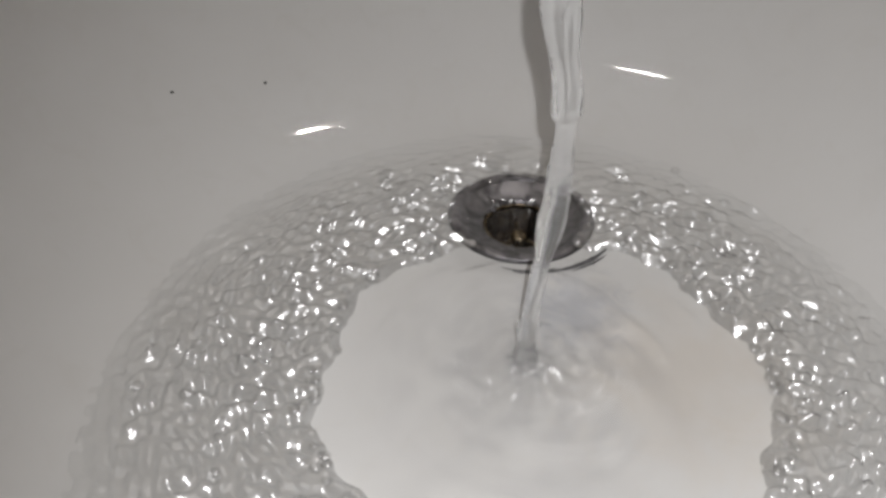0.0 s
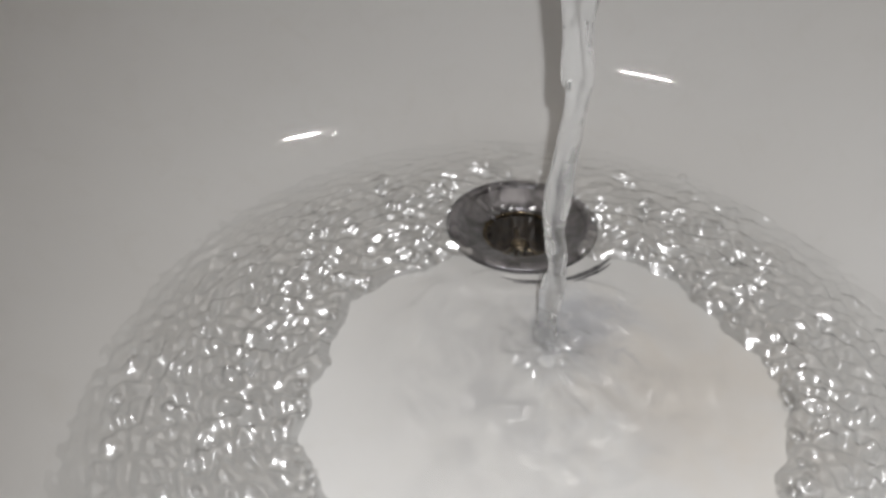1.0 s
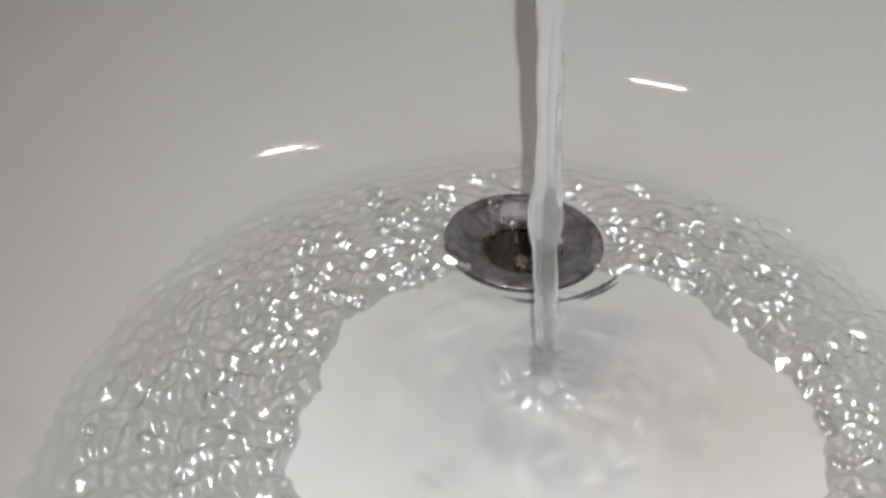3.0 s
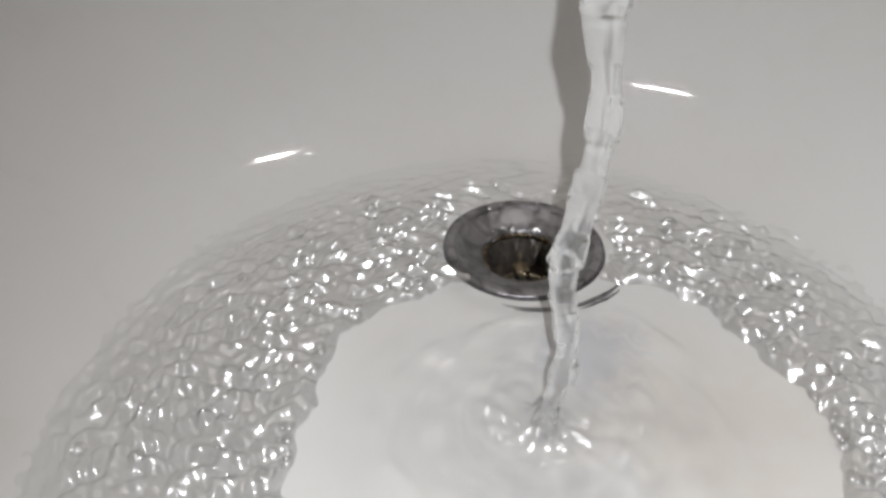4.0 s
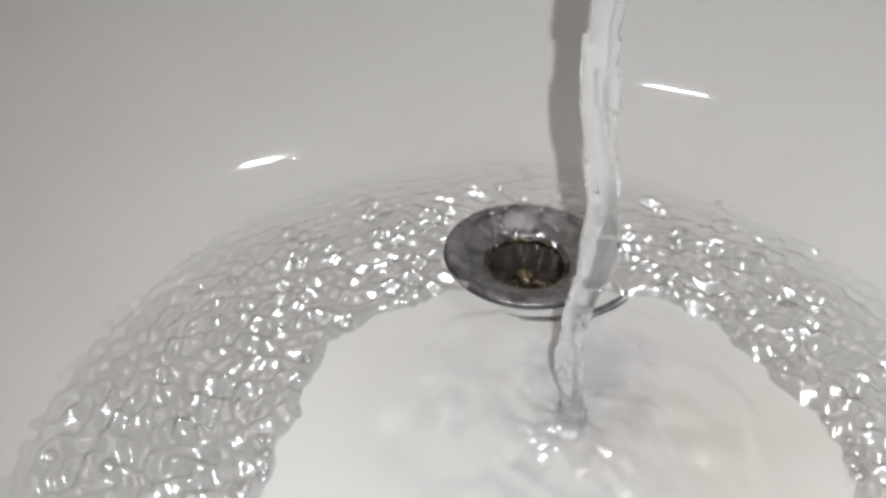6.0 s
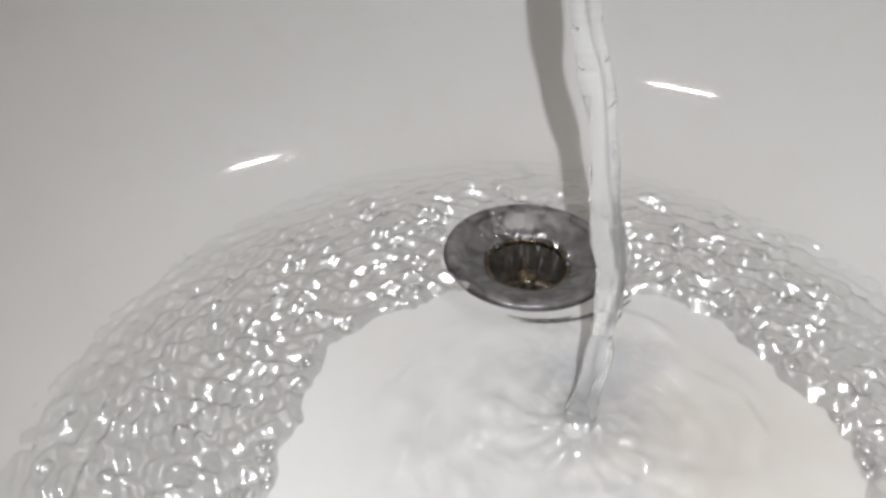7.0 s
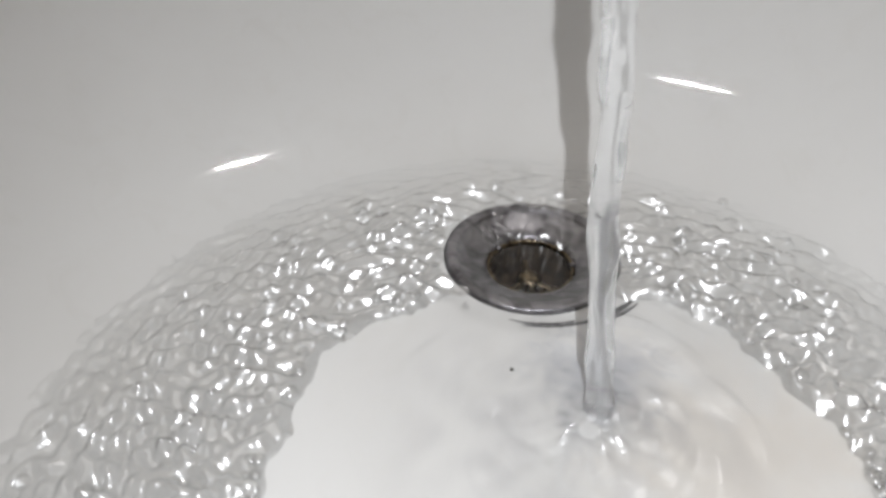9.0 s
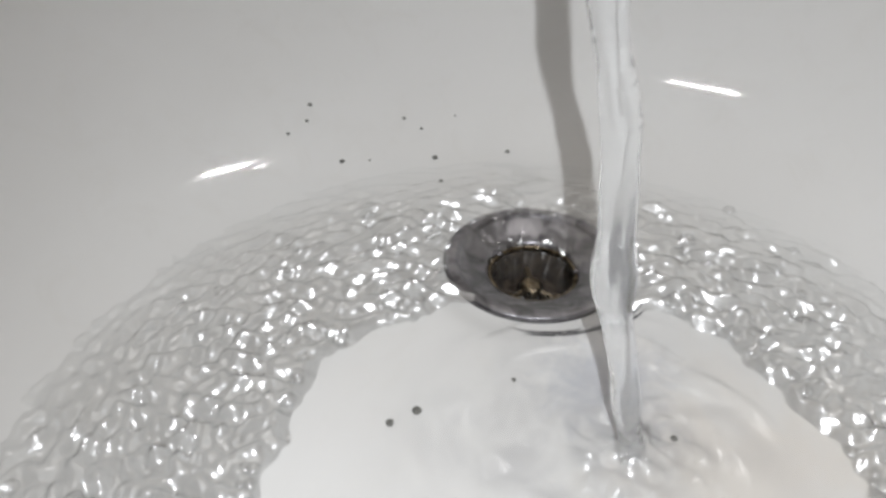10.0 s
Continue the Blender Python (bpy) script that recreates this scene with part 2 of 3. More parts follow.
def build_room():
    for name, b, mat in (("floor", (-1.4, -1.4, -0.9, 1.4, 1.4, -0.85), WHITEWASH),
                         ("wall_north", (-1.3, 1.2, -0.85, 1.3, 1.3, 1.95), PLASTER),
                         ("wall_south", (-1.3, -1.3, -0.85, 1.3, -1.2, 1.95), PLASTER),
                         ("wall_east", (1.2, -1.2, -0.85, 1.3, 1.2, 1.95), PLASTER),
                         ("wall_west", (-1.3, -1.2, -0.85, -1.2, 1.2, 1.95), PLASTER),
                         ("ceiling", (-1.4, -1.4, 1.95, 1.4, 1.4, 2.05), WHITEWASH)):
        v, f = box(*b)
        tagged(mesh_object(name, v, f, mat, smooth=False), "plain painted bathroom " + name.split("_")[0], name.split("_")[0], kind="structure")


basin = build_basin()
build_room()


# ---- the waste ----
def build_waste():
    waste = new("sink_waste")
    tagged(waste, "round chrome sink waste set in a white basin", "drain")
    v, f = revolve([(0.0325, -0.0016), (0.0328, -0.0008), (0.0324, -0.0001), (0.0316, 0.0002), (0.0292, 0.0001), (0.0283, -0.0002), (0.0279, -0.0012), (0.0272, -0.0014),
                    (0.0250, -0.0026), (0.0205, -0.0042), (0.0180, -0.0052), (0.0170, -0.0062), (0.0168, -0.0075)], 128)
    mesh_object("flange", v, f, CHROME, waste, "grey chrome flange with dark reflections in its colour")
    v, f = revolve([(0.0168, -0.0070), (0.0160, -0.0064), (0.0155, -0.0070), (0.0155, -0.0085), (0.0160, -0.0090)], 96)
    mesh_object("lip", v, f, BRASS, waste, "brown stained inner lip")
    v, f = revolve([(0.0168, -0.0070), (0.0163, -0.020), (0.0163, -0.075), (0.001, -0.0755)], 64)
    mesh_object("tailpipe", v, f, PIPE, waste, "dark slimy pipe")
    v, f = revolve([(0.0334, -0.00155), (0.0331, -0.0006), (0.0325, -0.0012)], 128)
    mesh_object("seal", v, f, SEAL, waste, "thin blackened sealing ring")
    for k in range(3):
        turn = Matrix.Rotation(radians(90 + 120 * k), 4, "Z")
        prof = [(-0.0013, -0.0035), (-0.0010, -0.0006), (0.0, 0.0), (0.0010, -0.0006), (0.0013, -0.0035)]
        verts = [tuple(turn @ Vector((x, w, z - 0.0125 - 0.003 * (x / 0.0163)))) for x in np.linspace(0.003, 0.0163, 7) for w, z in prof]
        mesh_object("bar", verts, grid_faces(7, 5, False), BRASS, waste)
    # drops that cling round the inner lip
    for k in range(11):
        a, size = 2 * math.pi * (k + 0.6 * math.sin(7.0 * k)) / 11, 0.0009 + 0.0005 * math.sin(5.0 * k + 1)
        bead = mesh_object("drop", *revolve([(size * math.cos(radians(q)), 0.8 * size * math.sin(radians(q))) for q in range(0, 91, 15)], 14), CHROME if k % 4 == 0 else BRASS, waste)
        bead.location = (0.0160 * math.cos(a), 0.0160 * math.sin(a), -0.0066)
    v, f = revolve([(0.0045, -0.022), (0.0046, -0.0135), (0.0036, -0.0118), (0.0018, -0.0112), (0.0, -0.0111)], 32)
    mesh_object("boss", v, f, BRASS, waste, "brown stained brass screw boss")
    # a thin skin of water that creeps over the flange, thicker in ragged tongues
    skin, nu, nv = [], 160, 18
    for i in range(nv):
        u = i / (nv - 1)
        for j in range(nu):
            a = 2 * math.pi * j / nu
            r = 0.0296 - 0.0125 * u
            lift = 0.0005 + 0.0005 * math.sin(9 * a + 5 * u) * math.sin(4 * a + 2) + 0.0003 * math.sin(21 * a + 11 * u) + 0.00025 * math.sin(33 * a - 17 * u)
            skin.append((r * math.cos(a), r * math.sin(a), float(np.interp(r, (0.0170, 0.0205, 0.0250, 0.0272, 0.0296), (-0.0062, -0.0042, -0.0026, -0.0013, 0.0001))) + max(lift, 0.0001)))
    mesh_object("water_skin", skin, grid_faces(nv, nu, True), SKIN, waste, "thin clear water creeping over the flange")
    # water slipping over the back of the inner lip
    verts, nu, nv = [], 70, 16
    for i in range(nv):
        u = i / (nv - 1)
        for j in range(nu):
            a = radians(10 + 160 * j / (nu - 1))
            r = 0.0182 - 0.0048 * u + 0.0009 * math.sin(13 * a + 3 * u) + 0.0007 * math.sin(29 * a - 6 * u) * u
            verts.append((r * math.cos(a), r * math.sin(a), -0.0044 - 0.016 * u ** 1.6 + 0.0007 * math.sin(23 * a + 9 * u)))
    mesh_object("spill", verts, grid_faces(nv, nu, False), FILM, waste, "clear water slipping over the lip")
    return waste


build_waste()


def build_crack():
    """The dark broken line in the glaze that runs round the front of the waste."""
    rng = np.random.default_rng(5)
    thing = new("glaze_mark")
    tagged(thing, "dark broken arc of stained glaze round the waste", "stain")
    for r0, a0, a1, w in ((0.0395, -111, -76, 0.0007), (0.0412, -104, -62, 0.0010), (0.0405, -80, -38, 0.0014), (0.0428, -70, -44, 0.0008)):
        n = 40
        verts = []
        wob = np.cumsum(rng.normal(0, 0.00009, n))
        for i in range(n):
            a, u = radians(a0 + (a1 - a0) * i / (n - 1)), i / (n - 1)
            half = w * (0.25 + 0.75 * math.sin(math.pi * u)) * (0.7 + 0.5 * rng.random())
            for k in (-1, 0, 1):
                r = r0 + wob[i] + half * k
                x, y = 0.003 + r * math.cos(a), 0.001 + r * math.sin(a)
                verts.append((x, y, float(bowl_height(x, y)) + 0.00015 + (0.0001 if k == 0 else 0)))
        mesh_object("crack", verts, grid_faces(n, 3, False), STAIN, thing)


build_crack()

# ---- the water ----
FOOT = Vector((0.0, -0.097))             # where the stream meets the basin
LEVEL = 0.0044


def ripple_height(x, y, seed):
    """Short steep ripples in all directions, and longer ones that ring the stream."""
    rng = np.random.default_rng(seed)
    h, rings = np.zeros_like(x), np.zeros_like(x)
    for i in range(46):
        wave = 0.0042 * (2.6 ** rng.random())
        ang, ph = (np.pi / 2 + rng.uniform(-0.7, 0.7) if i % 5 else rng.uniform(0, 2 * np.pi)), rng.uniform(0, 2 * np.pi)
        amp = 0.000135 * (wave / 0.005)
        h += amp * np.sin(2 * np.pi / wave * (x * np.cos(ang) + y * np.sin(ang)) + ph)
    r = np.hypot(x - FOOT.x, y - FOOT.y)
    a = np.arctan2(y - FOOT.y, x - FOOT.x)
    for i in range(16):
        wave = 0.0042 * (2.2 ** rng.random())
        ph, k = rng.uniform(0, 2 * np.pi), rng.integers(5, 15)
        crest = np.sin(2 * np.pi / wave * (r + 0.0035 * np.sin(a * k + ph) + 0.0012 * np.sin(a * 31 + 120 * r + 2 * ph)) + ph)
        rings += 0.00038 * (wave / 0.006) * crest * np.clip(0.15 + np.sin(a * rng.integers(9, 34) + rng.uniform(-160, 160) * r + 2 * ph), 0, 1)
    return h, rings


def dome():
    v, f = revolve([(math.cos(radians(a)), math.sin(radians(a))) for a in (0, 12, 25, 38, 50, 62, 74, 84)] + [(0.001, 1.0)], 20)
    ob = mesh_object("bubble", v, f, BUBBLE)
    me = ob.data
    bpy.data.objects.remove(ob)
    return me


BUBBLE_MESH = dome()


def build_pool(name, a0, a1, seed, lift):
    """A stretch of the rippled pool, from the ragged jump to under the bowl's side, cut back round the waste."""
    rng = np.random.default_rng(seed)
    step = 0.0007
    na, nr = int((radians(a1 - a0)) * 0.12 / step), 150
    ang = np.radians(np.linspace(a0, a1, na))
    inner = 0.078 + 0.0025 * np.sin(ang * 7 + seed) + 0.0010 * np.sin(ang * 23 + 2 * seed) + 0.0004 * np.sin(ang * 37 + 3 * np.sin(ang * 5)) + 0.0003 * np.sin(ang * 61 + 2 * np.sin(ang * 9))
    u = np.linspace(0, 1, nr)[:, None]
    r = inner[None, :] + (0.178 - inner[None, :]) * u
    turn = ang[None, :] + 0.05 * np.sin(u * 24) + 0.02 * np.sin(u * 61 + 1)      # a wandering end, so that two stretches join unseen
    x, y = FOOT.x - 0.005 * u + r * np.cos(turn), FOOT.y - 0.003 * u + r * np.sin(turn)
    # pushed back from the waste
    d = np.hypot(x, y + 0.004)
    a = np.arctan2(y + 0.004, x)
    edge = 0.0298 - 0.0012 * np.sin(a) + 0.0011 * np.sin(a * 7 + seed) + 0.0008 * np.sin(a * 17 + 2) + 0.0005 * np.sin(a * 31)
    d2 = np.hypot(x, y)
    rise = np.clip((r - inner[None, :]) / 0.008, 0, 1) ** 0.5
    drop = np.clip((d2 - edge) / 0.018, 0, 1)
    depth = LEVEL * rise * (0.25 + 0.75 * drop ** 0.6)
    bead = (0.0013 + 0.0007 * np.sin(ang * 19 + seed) * np.sin(ang * 8))[None, :] * np.exp(-((r - inner[None, :] - 0.003) / 0.0024) ** 2)
    strength = (0.55 + 0.45 * rise) * (0.85 + 0.15 * drop) * np.clip(1.3 - 1.45 * u, 0.08, 1)
    patches = 0.5 + 0.5 * np.sin(x * 95 + 2 * np.sin(y * 60 + seed)) * np.sin(y * 110 + 2 * np.sin(x * 75 + 2 * seed))
    strength = strength * (0.55 + 0.8 * patches)
    chop, rings = ripple_height(x, y, seed)
    rings = rings * (1 + 0.25 * np.clip(np.sin(ang), 0, 1))[None, :]
    swing = (0.8 + 0.2 * drop) * (0.45 + 0.55 * np.clip(u / 0.25, 0, 1)) * np.clip((0.92 - u) / 0.35, 0, 1) * (0.6 + 0.6 * patches)
    z = np.maximum(depth + bead * drop, 0.0004) + chop * strength + rings * swing + lift
    for cx, cy, size in ((-0.138, -0.072, 0.0055), (-0.122, -0.005, 0.0065), (-0.070, 0.022, 0.0060), (-0.150, -0.040, 0.0050), (0.112, -0.030, 0.0055)):
        far = np.hypot(x - cx, y - cy)
        z = z * (1 - 0.6 * np.exp(-(far / size) ** 4)) + 0.6 * LEVEL * np.exp(-(far / size) ** 4) + 0.0007 * np.exp(-((far - size) / 0.0013) ** 2) + 0.0003 * np.exp(-((far - 1.6 * size) / 0.0012) ** 2)
    z = np.maximum(z, 0.0003)
    flat = np.stack((x.ravel(), y.ravel(), z.ravel()), 1)
    q = np.array(grid_faces(nr, na, False))
    open_water = ((d2 - edge).ravel()[q]).min(1) > 0
    ob = mesh_object(name, flat.tolist(), q[open_water].tolist(), FILM)
    # bubbles that ride on the jump and, fewer, further out
    for i in range(74):
        b = radians(rng.uniform(a0 + 3, a1 - 3))
        br = 0.079 + abs(rng.normal(0, 0.004)) if i < 66 else rng.uniform(0.09, 0.15)
        bx, by = FOOT.x + br * math.cos(b), FOOT.y + br * math.sin(b)
        if math.hypot(bx, by) < 0.042:
            continue
        size = rng.uniform(0.0011, 0.0029) if i < 66 else rng.uniform(0.0012, 0.0032)
        bubble = new("bubble", BUBBLE_MESH)
        bubble.parent, bubble.location, bubble.scale = ob, (bx, by, LEVEL * 0.75 + lift), (size, size, size * 0.8)
    return tagged(ob, "shallow clear rippling water with bright glints over white porcelain", "water", "stretches of the pool", "stuff")


pool_left = build_pool("rippling_water", 87, 264, 3, 0.0)
pool_right = build_pool("rippling_water", -80, 92.5, 8, 0.0001)


def build_sheet():
    """The thin fast sheet that spreads from the stream's foot, with low swells and radial folds."""
    rng = np.random.default_rng(21)
    nr, na = 110, 260
    ang = np.linspace(0, 2 * np.pi, na, endpoint=False)[None, :]
    r = np.linspace(0.003, 0.0790, nr)[:, None] + 0 * ang
    h = 0.0006 + 0.0034 * np.exp(-((r - 0.005) / 0.005) ** 2)
    for i in range(40):
        c, w, k, ph = rng.uniform(0.008, 0.072), rng.uniform(0.0025, 0.006), rng.integers(2, 20), rng.uniform(0, 6.28)
        lobe = np.clip(np.cos(ang - rng.uniform(0, 6.28)), 0, 1) ** 3
        h += 0.0016 * lobe * np.exp(-((r - c - 0.004 * np.sin(3 * ang + ph)) / w) ** 2) * (0.5 + 0.5 * np.sin(k * ang + ph))
    h *= np.clip((0.079 - r) / 0.02, 0.2, 1)
    h = np.maximum(h, 0.00025)
    v = np.stack(((r * np.cos(ang)).ravel(), (r * np.sin(ang)).ravel(), h.ravel()), 1)
    ob = mesh_object("spreading_water", v.tolist(), grid_faces(nr, na, True), SHEET)
    ob.location = (FOOT.x, FOOT.y, 0)
    return tagged(ob, "thin clear sheet of water spreading from the stream", "water", kind="stuff")


sheet = build_sheet()


LENGTHS = (9, 7, 11, 8, 10, 7, 9, 12, 8, 10, 7, 11, 9, 8, 12)      # millimetres
JOINTS = [-0.012] + [sum(LENGTHS[:k]) / 1000 for k in range(len(LENGTHS) + 1)] + [0.27]


def girth(z, a):
    """The stream's radius at a height and an angle: swells, a flattened section, fine threads."""
    swell = 0.0034 * (1 + 0.10 * math.sin(95 * z + 1) + 0.09 * math.sin(171 * z + 2.0) + 0.06 * math.sin(290 * z) + 0.9 * max(0, z - 0.04))
    return swell * (1 + 0.17 * math.sin(2 * a + 38 * z) + 0.07 * math.sin(3 * a - 77 * z + 1) + 0.03 * math.sin(5 * a + 140 * z) + 0.018 * math.sin(9 * a + 60 * z))


def build_stream():
    """The falling stream: short stretches of one uneven thread of water, end to end, so that it can bend."""
    thing = tagged(new("water_stream"), "clear twisting stream of tap water falling into the basin", "water stream")
    cols = 48
    for low, high in zip(JOINTS, JOINTS[1:]):
        rows = max(10, int((high - low) / 0.0009))
        verts = []
        for i in range(rows):
            z = (high - low) * i / (rows - 1)
            verts += [(girth(low + z, a) * math.cos(a), girth(low + z, a) * math.sin(a), z) for a in (2 * math.pi * j / cols for j in range(cols))]
        mesh_object("stretch", verts, grid_faces(rows, cols, True), WATER, thing)
    # the low ragged roll that the stream throws up round its foot
    rng = np.random.default_rng(31)
    waves = [(rng.integers(2, 15), rng.uniform(100, 600), rng.uniform(0, 6.28)) for k in range(9)]
    ring, rows, cols = [], 26, 128
    for i in range(rows):
        r = 0.002 + 0.024 * i / (rows - 1)
        for j in range(cols):
            a = 2 * math.pi * j / cols
            w = sum(math.sin(k * a + f * r + p) for k, f, p in waves) / 3
            rim = math.exp(-((r - 0.015 - 0.003 * math.sin(2 * a + 1) - 0.0012 * w) / 0.0035) ** 2)
            h = 0.0085 * math.exp(-(r - 0.002) / 0.0021) + 0.0022 * math.exp(-(r / 0.007) ** 2) * (1 + 0.3 * w) + 0.0018 * rim * (0.7 + 0.5 * w) + 0.0004 * (1 + w) * math.exp(-(r / 0.016) ** 4)
            ring.append((r * math.cos(a), r * math.sin(a), max(h, 0.0) + 0.0003))
    mesh_object("collar", ring, grid_faces(rows, cols, True), COLLAR, thing, "low ragged collar of splashing water")
    return thing


stream = build_stream()


# ---- grit that the water carries in, specks for drop shadows, and stray drops ----
def grit_mesh(seed):
    rng = np.random.default_rng(seed)
    bm = bmesh.new()
    bmesh.ops.create_icosphere(bm, subdivisions=2, radius=1.0)
    for v in bm.verts:
        v.co *= 1 + 0.25 * noise.noise(v.co * 1.7 + Vector((seed, 0, 0)))
        v.co.z *= 0.6
    me = bpy.data.meshes.new("grit")
    bm.to_mesh(me)
    bm.free()
    me.materials.append(SPECK)
    return me


GRIT_MESHES = [grit_mesh(k) for k in range(3)]
# seconds at which each comes down, where it comes to rest in millimetres, its size
GRIT = [(9.1, -91.0, 77.3, 1.0), (9.5, -91.8, 70.2, 0.8), (9.6, -98.7, 62.3, 0.8), (9.5, -50.7, 80.6, 0.8), (9.6, -43.0, 76.8, 0.7),
        (9.6, -28.0, 84.1, 0.5), (9.2, -5.5, 66.7, 1.0), (9.4, -36.9, 62.4, 1.2), (9.5, -76.0, 55.3, 1.1), (9.6, -64.6, 58.2, 0.5),
        (9.4, -41.1, -72.2, 1.4), (9.5, -48.7, -76.5, 1.2), (9.3, -34.4, 49.3, 0.9), (9.2, 31.3, -82.0, 1.0), (8.1, -12.0, -60.0, 0.7)]
grit = []
for k, (t, x, y, size) in enumerate(GRIT):
    ob = new("grit", GRIT_MESHES[k % 3])
    ob.scale = (size / 1000,) * 3
    grit.append(tagged(ob, "tiny dark speck of grit stuck to wet porcelain", "grit", "specks of grit"))
# two dark specks that stand for the cast shadows of passing drops
shadow_specks = []
for x, y, size in ((-161, 40, 0.9), (-124, 66, 0.9)):
    ob = new("grit", GRIT_MESHES[0])
    ob.scale = (size / 1000,) * 3
    shadow_specks.append((tagged(ob, "tiny dark speck standing for a drop's shadow on the basin's side", "grit", "specks of grit"), x, y))


def build_fibre(length, curl):
    """A short curled thread."""
    n, verts = 24, []
    for i in range(n):
        u = i / (n - 1)
        r = 0.00022 * (1 - 0.7 * abs(2 * u - 1) ** 3)
        for j in range(6):
            a = math.pi * j / 3
            verts.append((length * (u - 0.5), curl * math.sin(2.6 * u) + 0.25 * curl * math.sin(9 * u) + r * math.cos(a), 0.0003 + r * math.sin(a)))
    ob = mesh_object("fibre", verts, grid_faces(n, 6, True), SPECK)
    return tagged(ob, "short dark curled thread of fluff in the running water", "fibre", "threads of fluff")


# seconds at which each lies in the sheet, its place there in millimetres, the way that it points in degrees
FIBRES = [(2.5, 12.0, -112.0, -50, 0.014, 0.0020), (8.5, 4.5, -72.0, -65, 0.009, 0.0016), (9.5, -21.0, -72.0, -40, 0.011, 0.0022)]
fibres = [build_fibre(length, curl) for t, x, y, turn, length, curl in FIBRES]


def build_drop():
    v, f = revolve([(0.0, -1.0), (0.5, -0.87), (0.87, -0.5), (1.0, 0.0), (0.85, 0.55), (0.5, 1.0), (0.2, 1.35), (0.0, 1.5)], 20)
    ob = mesh_object("water_drop", v, f, WATER)
    ob.scale = (0.0017, 0.0017, 0.0019)
    return tagged(ob, "clear falling drop of water", "water drop", "falling drops")


# seconds at mid-fall, place in millimetres
DROPS = [(7.65, -2.5, -30), (8.7, -43.7, -30), (8.72, -26.0, -30), (9.5, -30.0, -30)]
drops = [build_drop() for d in DROPS]

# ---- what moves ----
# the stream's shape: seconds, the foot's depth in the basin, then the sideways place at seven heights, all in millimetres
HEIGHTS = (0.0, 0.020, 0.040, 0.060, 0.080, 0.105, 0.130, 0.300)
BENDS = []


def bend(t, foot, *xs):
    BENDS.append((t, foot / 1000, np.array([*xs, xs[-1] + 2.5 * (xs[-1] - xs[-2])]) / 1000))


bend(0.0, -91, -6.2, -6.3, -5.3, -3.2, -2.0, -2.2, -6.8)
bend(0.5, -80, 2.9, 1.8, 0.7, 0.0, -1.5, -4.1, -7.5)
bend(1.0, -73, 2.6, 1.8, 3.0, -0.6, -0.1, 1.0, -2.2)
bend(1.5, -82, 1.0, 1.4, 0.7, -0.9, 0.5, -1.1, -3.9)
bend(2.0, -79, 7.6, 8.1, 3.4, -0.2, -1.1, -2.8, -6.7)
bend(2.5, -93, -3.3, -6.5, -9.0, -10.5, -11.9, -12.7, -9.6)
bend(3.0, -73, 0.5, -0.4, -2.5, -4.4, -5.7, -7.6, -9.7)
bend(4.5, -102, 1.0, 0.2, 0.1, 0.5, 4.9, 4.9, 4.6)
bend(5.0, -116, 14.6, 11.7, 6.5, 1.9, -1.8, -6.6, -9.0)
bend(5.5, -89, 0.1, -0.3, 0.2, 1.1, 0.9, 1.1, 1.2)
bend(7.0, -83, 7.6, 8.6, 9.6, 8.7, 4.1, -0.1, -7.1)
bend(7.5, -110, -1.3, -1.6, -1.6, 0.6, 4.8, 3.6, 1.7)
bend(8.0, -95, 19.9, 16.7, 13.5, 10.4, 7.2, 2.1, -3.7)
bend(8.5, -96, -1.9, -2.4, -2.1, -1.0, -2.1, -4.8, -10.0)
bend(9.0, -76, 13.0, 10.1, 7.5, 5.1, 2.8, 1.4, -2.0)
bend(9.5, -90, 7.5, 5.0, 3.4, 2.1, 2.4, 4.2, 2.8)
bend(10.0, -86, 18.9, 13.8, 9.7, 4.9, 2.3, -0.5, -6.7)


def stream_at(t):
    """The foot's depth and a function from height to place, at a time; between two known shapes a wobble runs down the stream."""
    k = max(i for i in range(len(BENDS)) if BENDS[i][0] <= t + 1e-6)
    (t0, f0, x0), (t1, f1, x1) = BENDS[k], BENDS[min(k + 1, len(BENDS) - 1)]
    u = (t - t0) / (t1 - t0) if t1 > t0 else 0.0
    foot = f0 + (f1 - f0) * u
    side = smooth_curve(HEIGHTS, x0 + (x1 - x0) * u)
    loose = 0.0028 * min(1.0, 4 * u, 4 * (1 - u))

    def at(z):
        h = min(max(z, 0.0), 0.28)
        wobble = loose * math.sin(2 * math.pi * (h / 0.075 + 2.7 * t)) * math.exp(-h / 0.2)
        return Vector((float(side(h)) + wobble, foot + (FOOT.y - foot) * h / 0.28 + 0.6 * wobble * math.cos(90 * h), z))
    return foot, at


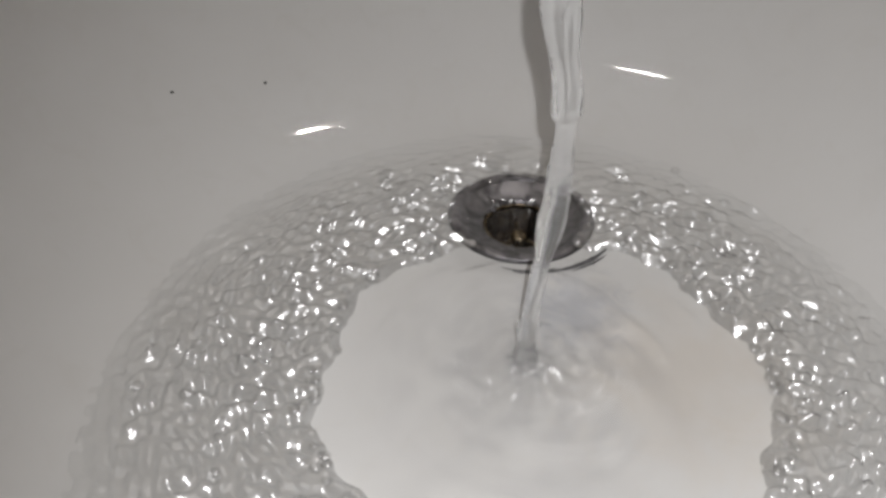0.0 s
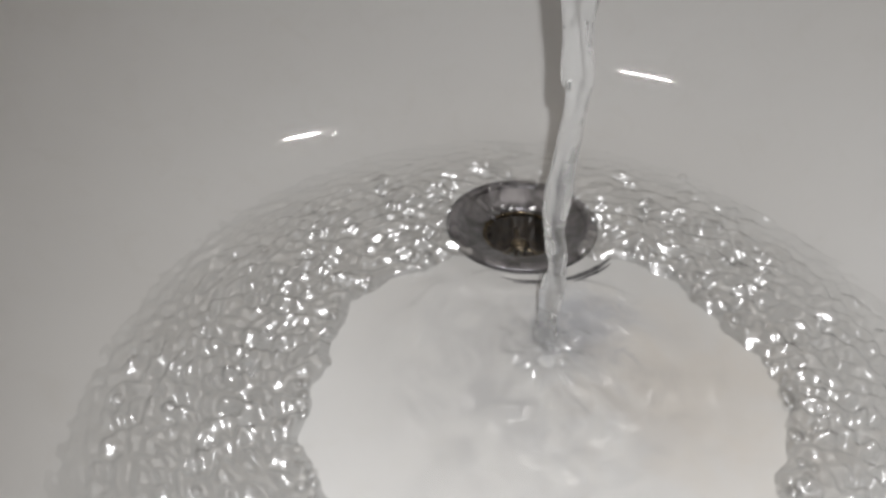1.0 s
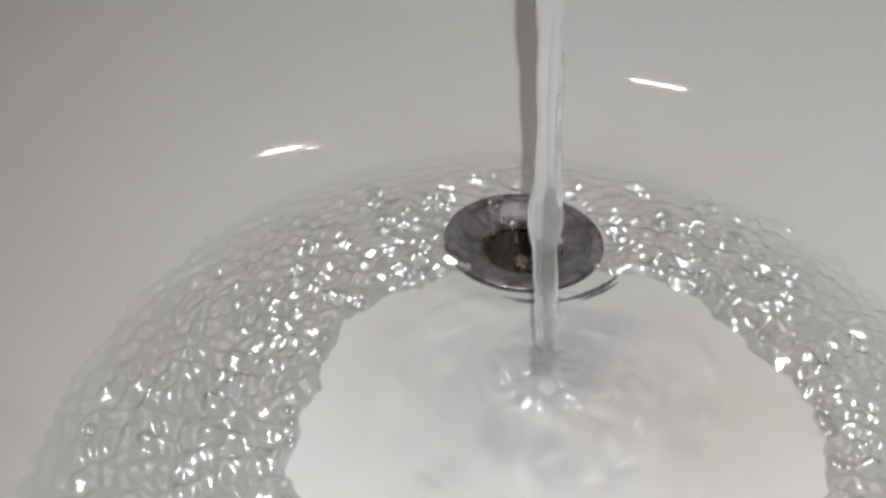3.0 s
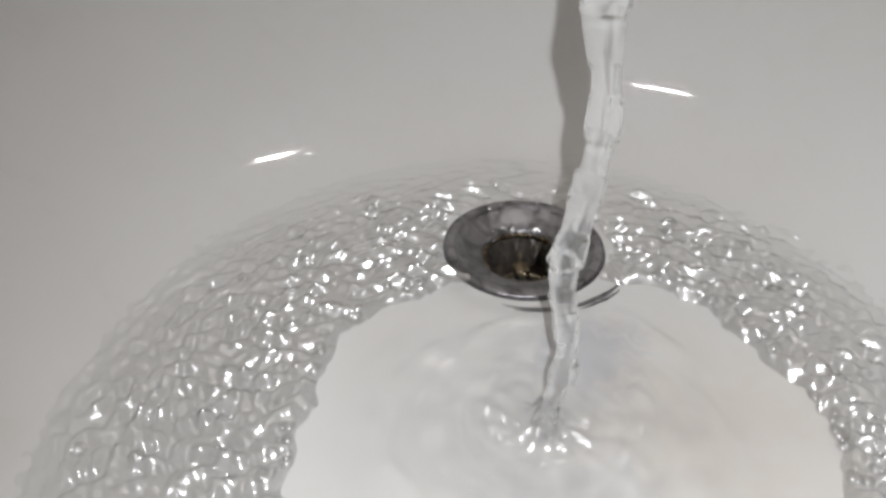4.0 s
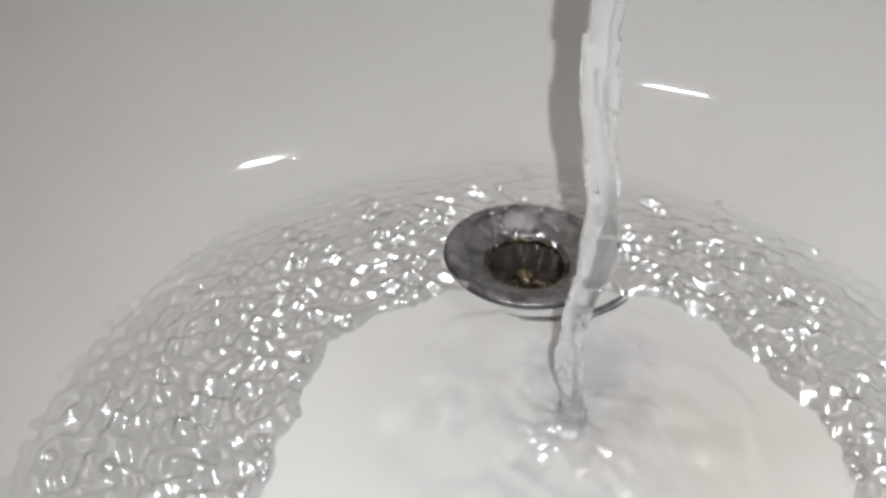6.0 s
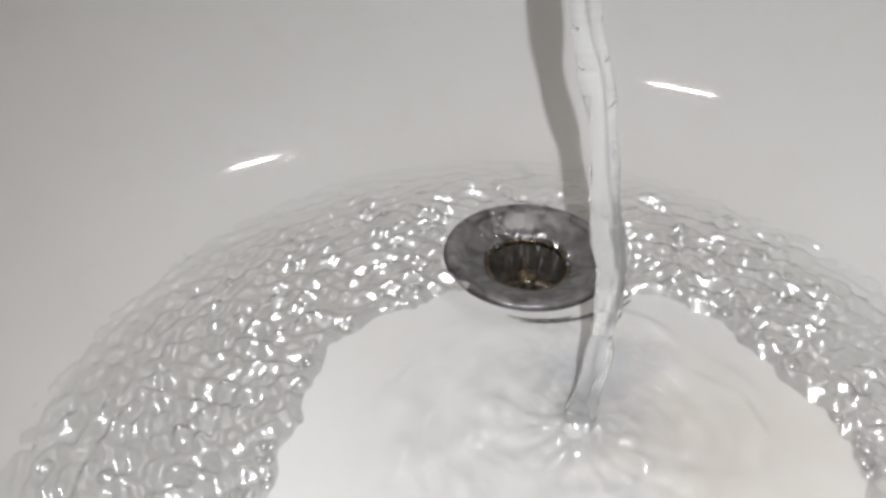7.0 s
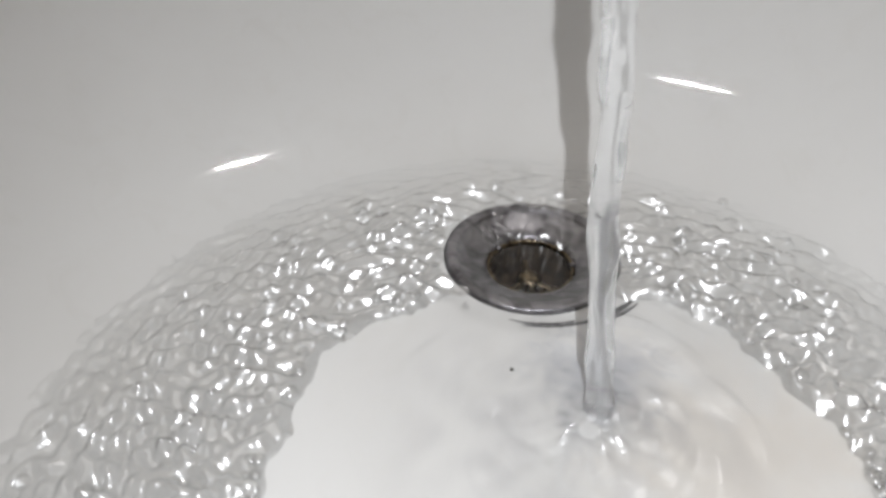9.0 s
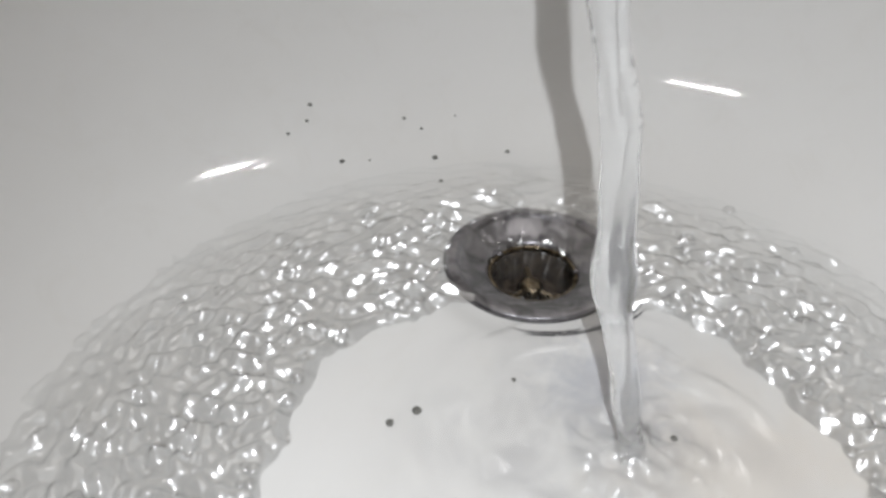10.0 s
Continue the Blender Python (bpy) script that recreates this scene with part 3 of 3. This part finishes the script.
def motions():
    rng = np.random.default_rng(11)
    pieces = [o for o in stream.children if o.name.startswith("stretch")]
    collar = next(o for o in stream.children if o.name.startswith("collar"))
    rows = {o.name: [] for o in stream.children}
    spread, spin, wheel = [], 0.0, 0.0
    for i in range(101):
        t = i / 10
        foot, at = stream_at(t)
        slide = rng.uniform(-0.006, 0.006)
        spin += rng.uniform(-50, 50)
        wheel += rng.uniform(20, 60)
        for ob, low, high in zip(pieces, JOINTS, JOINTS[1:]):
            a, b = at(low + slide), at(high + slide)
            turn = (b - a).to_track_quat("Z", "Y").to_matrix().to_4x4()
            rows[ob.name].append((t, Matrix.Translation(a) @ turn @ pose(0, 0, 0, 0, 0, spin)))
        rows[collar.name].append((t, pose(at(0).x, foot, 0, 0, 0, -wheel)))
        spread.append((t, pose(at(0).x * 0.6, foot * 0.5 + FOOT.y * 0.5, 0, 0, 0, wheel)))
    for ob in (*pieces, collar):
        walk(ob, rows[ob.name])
    walk(sheet, spread)
    stir = rng.uniform(-1, 1, (101, 3))
    for ob, side in ((pool_left, -1), (pool_right, 1)):
        rows = []
        for i in range(101):
            t = i / 10
            grow = side * 0.004 * min(1, t / 4) - side * 0.003 * max(0, (t - 8.5) / 1.5)
            rows.append((t, pose(grow + 0.0015 * stir[i, 0], 0.0022 * stir[i, 1], 0, 0, 0, 1.6 * stir[i, 2])))
        walk(ob, rows)
    for ob, (t, x, y, size) in zip(grit, GRIT):
        x, y = x / 1000, y / 1000
        top, foot, rest = (pose(0, FOOT.y, z, rng.uniform(0, 40)) for z in (0.265, 0.004, 0.0))
        rest = pose(x, y, float(bowl_height(x, y)) + size * 0.0004, 0, 0, rng.uniform(0, 80))
        over = pose(x * 0.6, FOOT.y + (y - FOOT.y) * 0.6, max(0.02, rest.translation.z + 0.015), 20, 10, 30)
        walk(ob, [(0, top), (t, top), (t + 0.1, foot), (t + 0.2, over), (t + 0.3, rest), (10, rest)])
    for ob, (t, x, y, turn, length, curl) in zip(fibres, FIBRES):
        top, lie = pose(0, FOOT.y, 0.265), pose(x / 1000, y / 1000, 0.0012, 0, 0, turn)
        gone = pose(0.004, 0.002, -0.03, 0, 0, turn + 60)
        walk(ob, [(0, top), (t - 0.3, top), (t - 0.1, lie), (t + 0.1, lie), (t + 0.4, gone), (10, gone)])
    for ob, x, y in shadow_specks:
        a, b = pose(x / 1000, y / 1000, float(bowl_height(x / 1000, y / 1000)) + 0.0005), pose(x * 0.0007, y * 0.0004, 0.001)
        walk(ob, [(0, a), (0.15, a), (0.45, b), (10, b)])
    for ob, (t, x, y) in zip(drops, DROPS):
        x, y = x / 1000, y / 1000
        start = pose(0, FOOT.y, 0.262)
        walk(ob, [(0, start), (t - 0.5, start), (t - 0.3, pose(x, y, 0.20)), (t - 0.1, pose(x, y, 0.106)), (t, pose(x, y, 0.085)),
                  (t + 0.1, pose(x, y, 0.062)), (t + 0.3, pose(x, y, -0.006)), (10, pose(x, y, -0.006))])


motions()
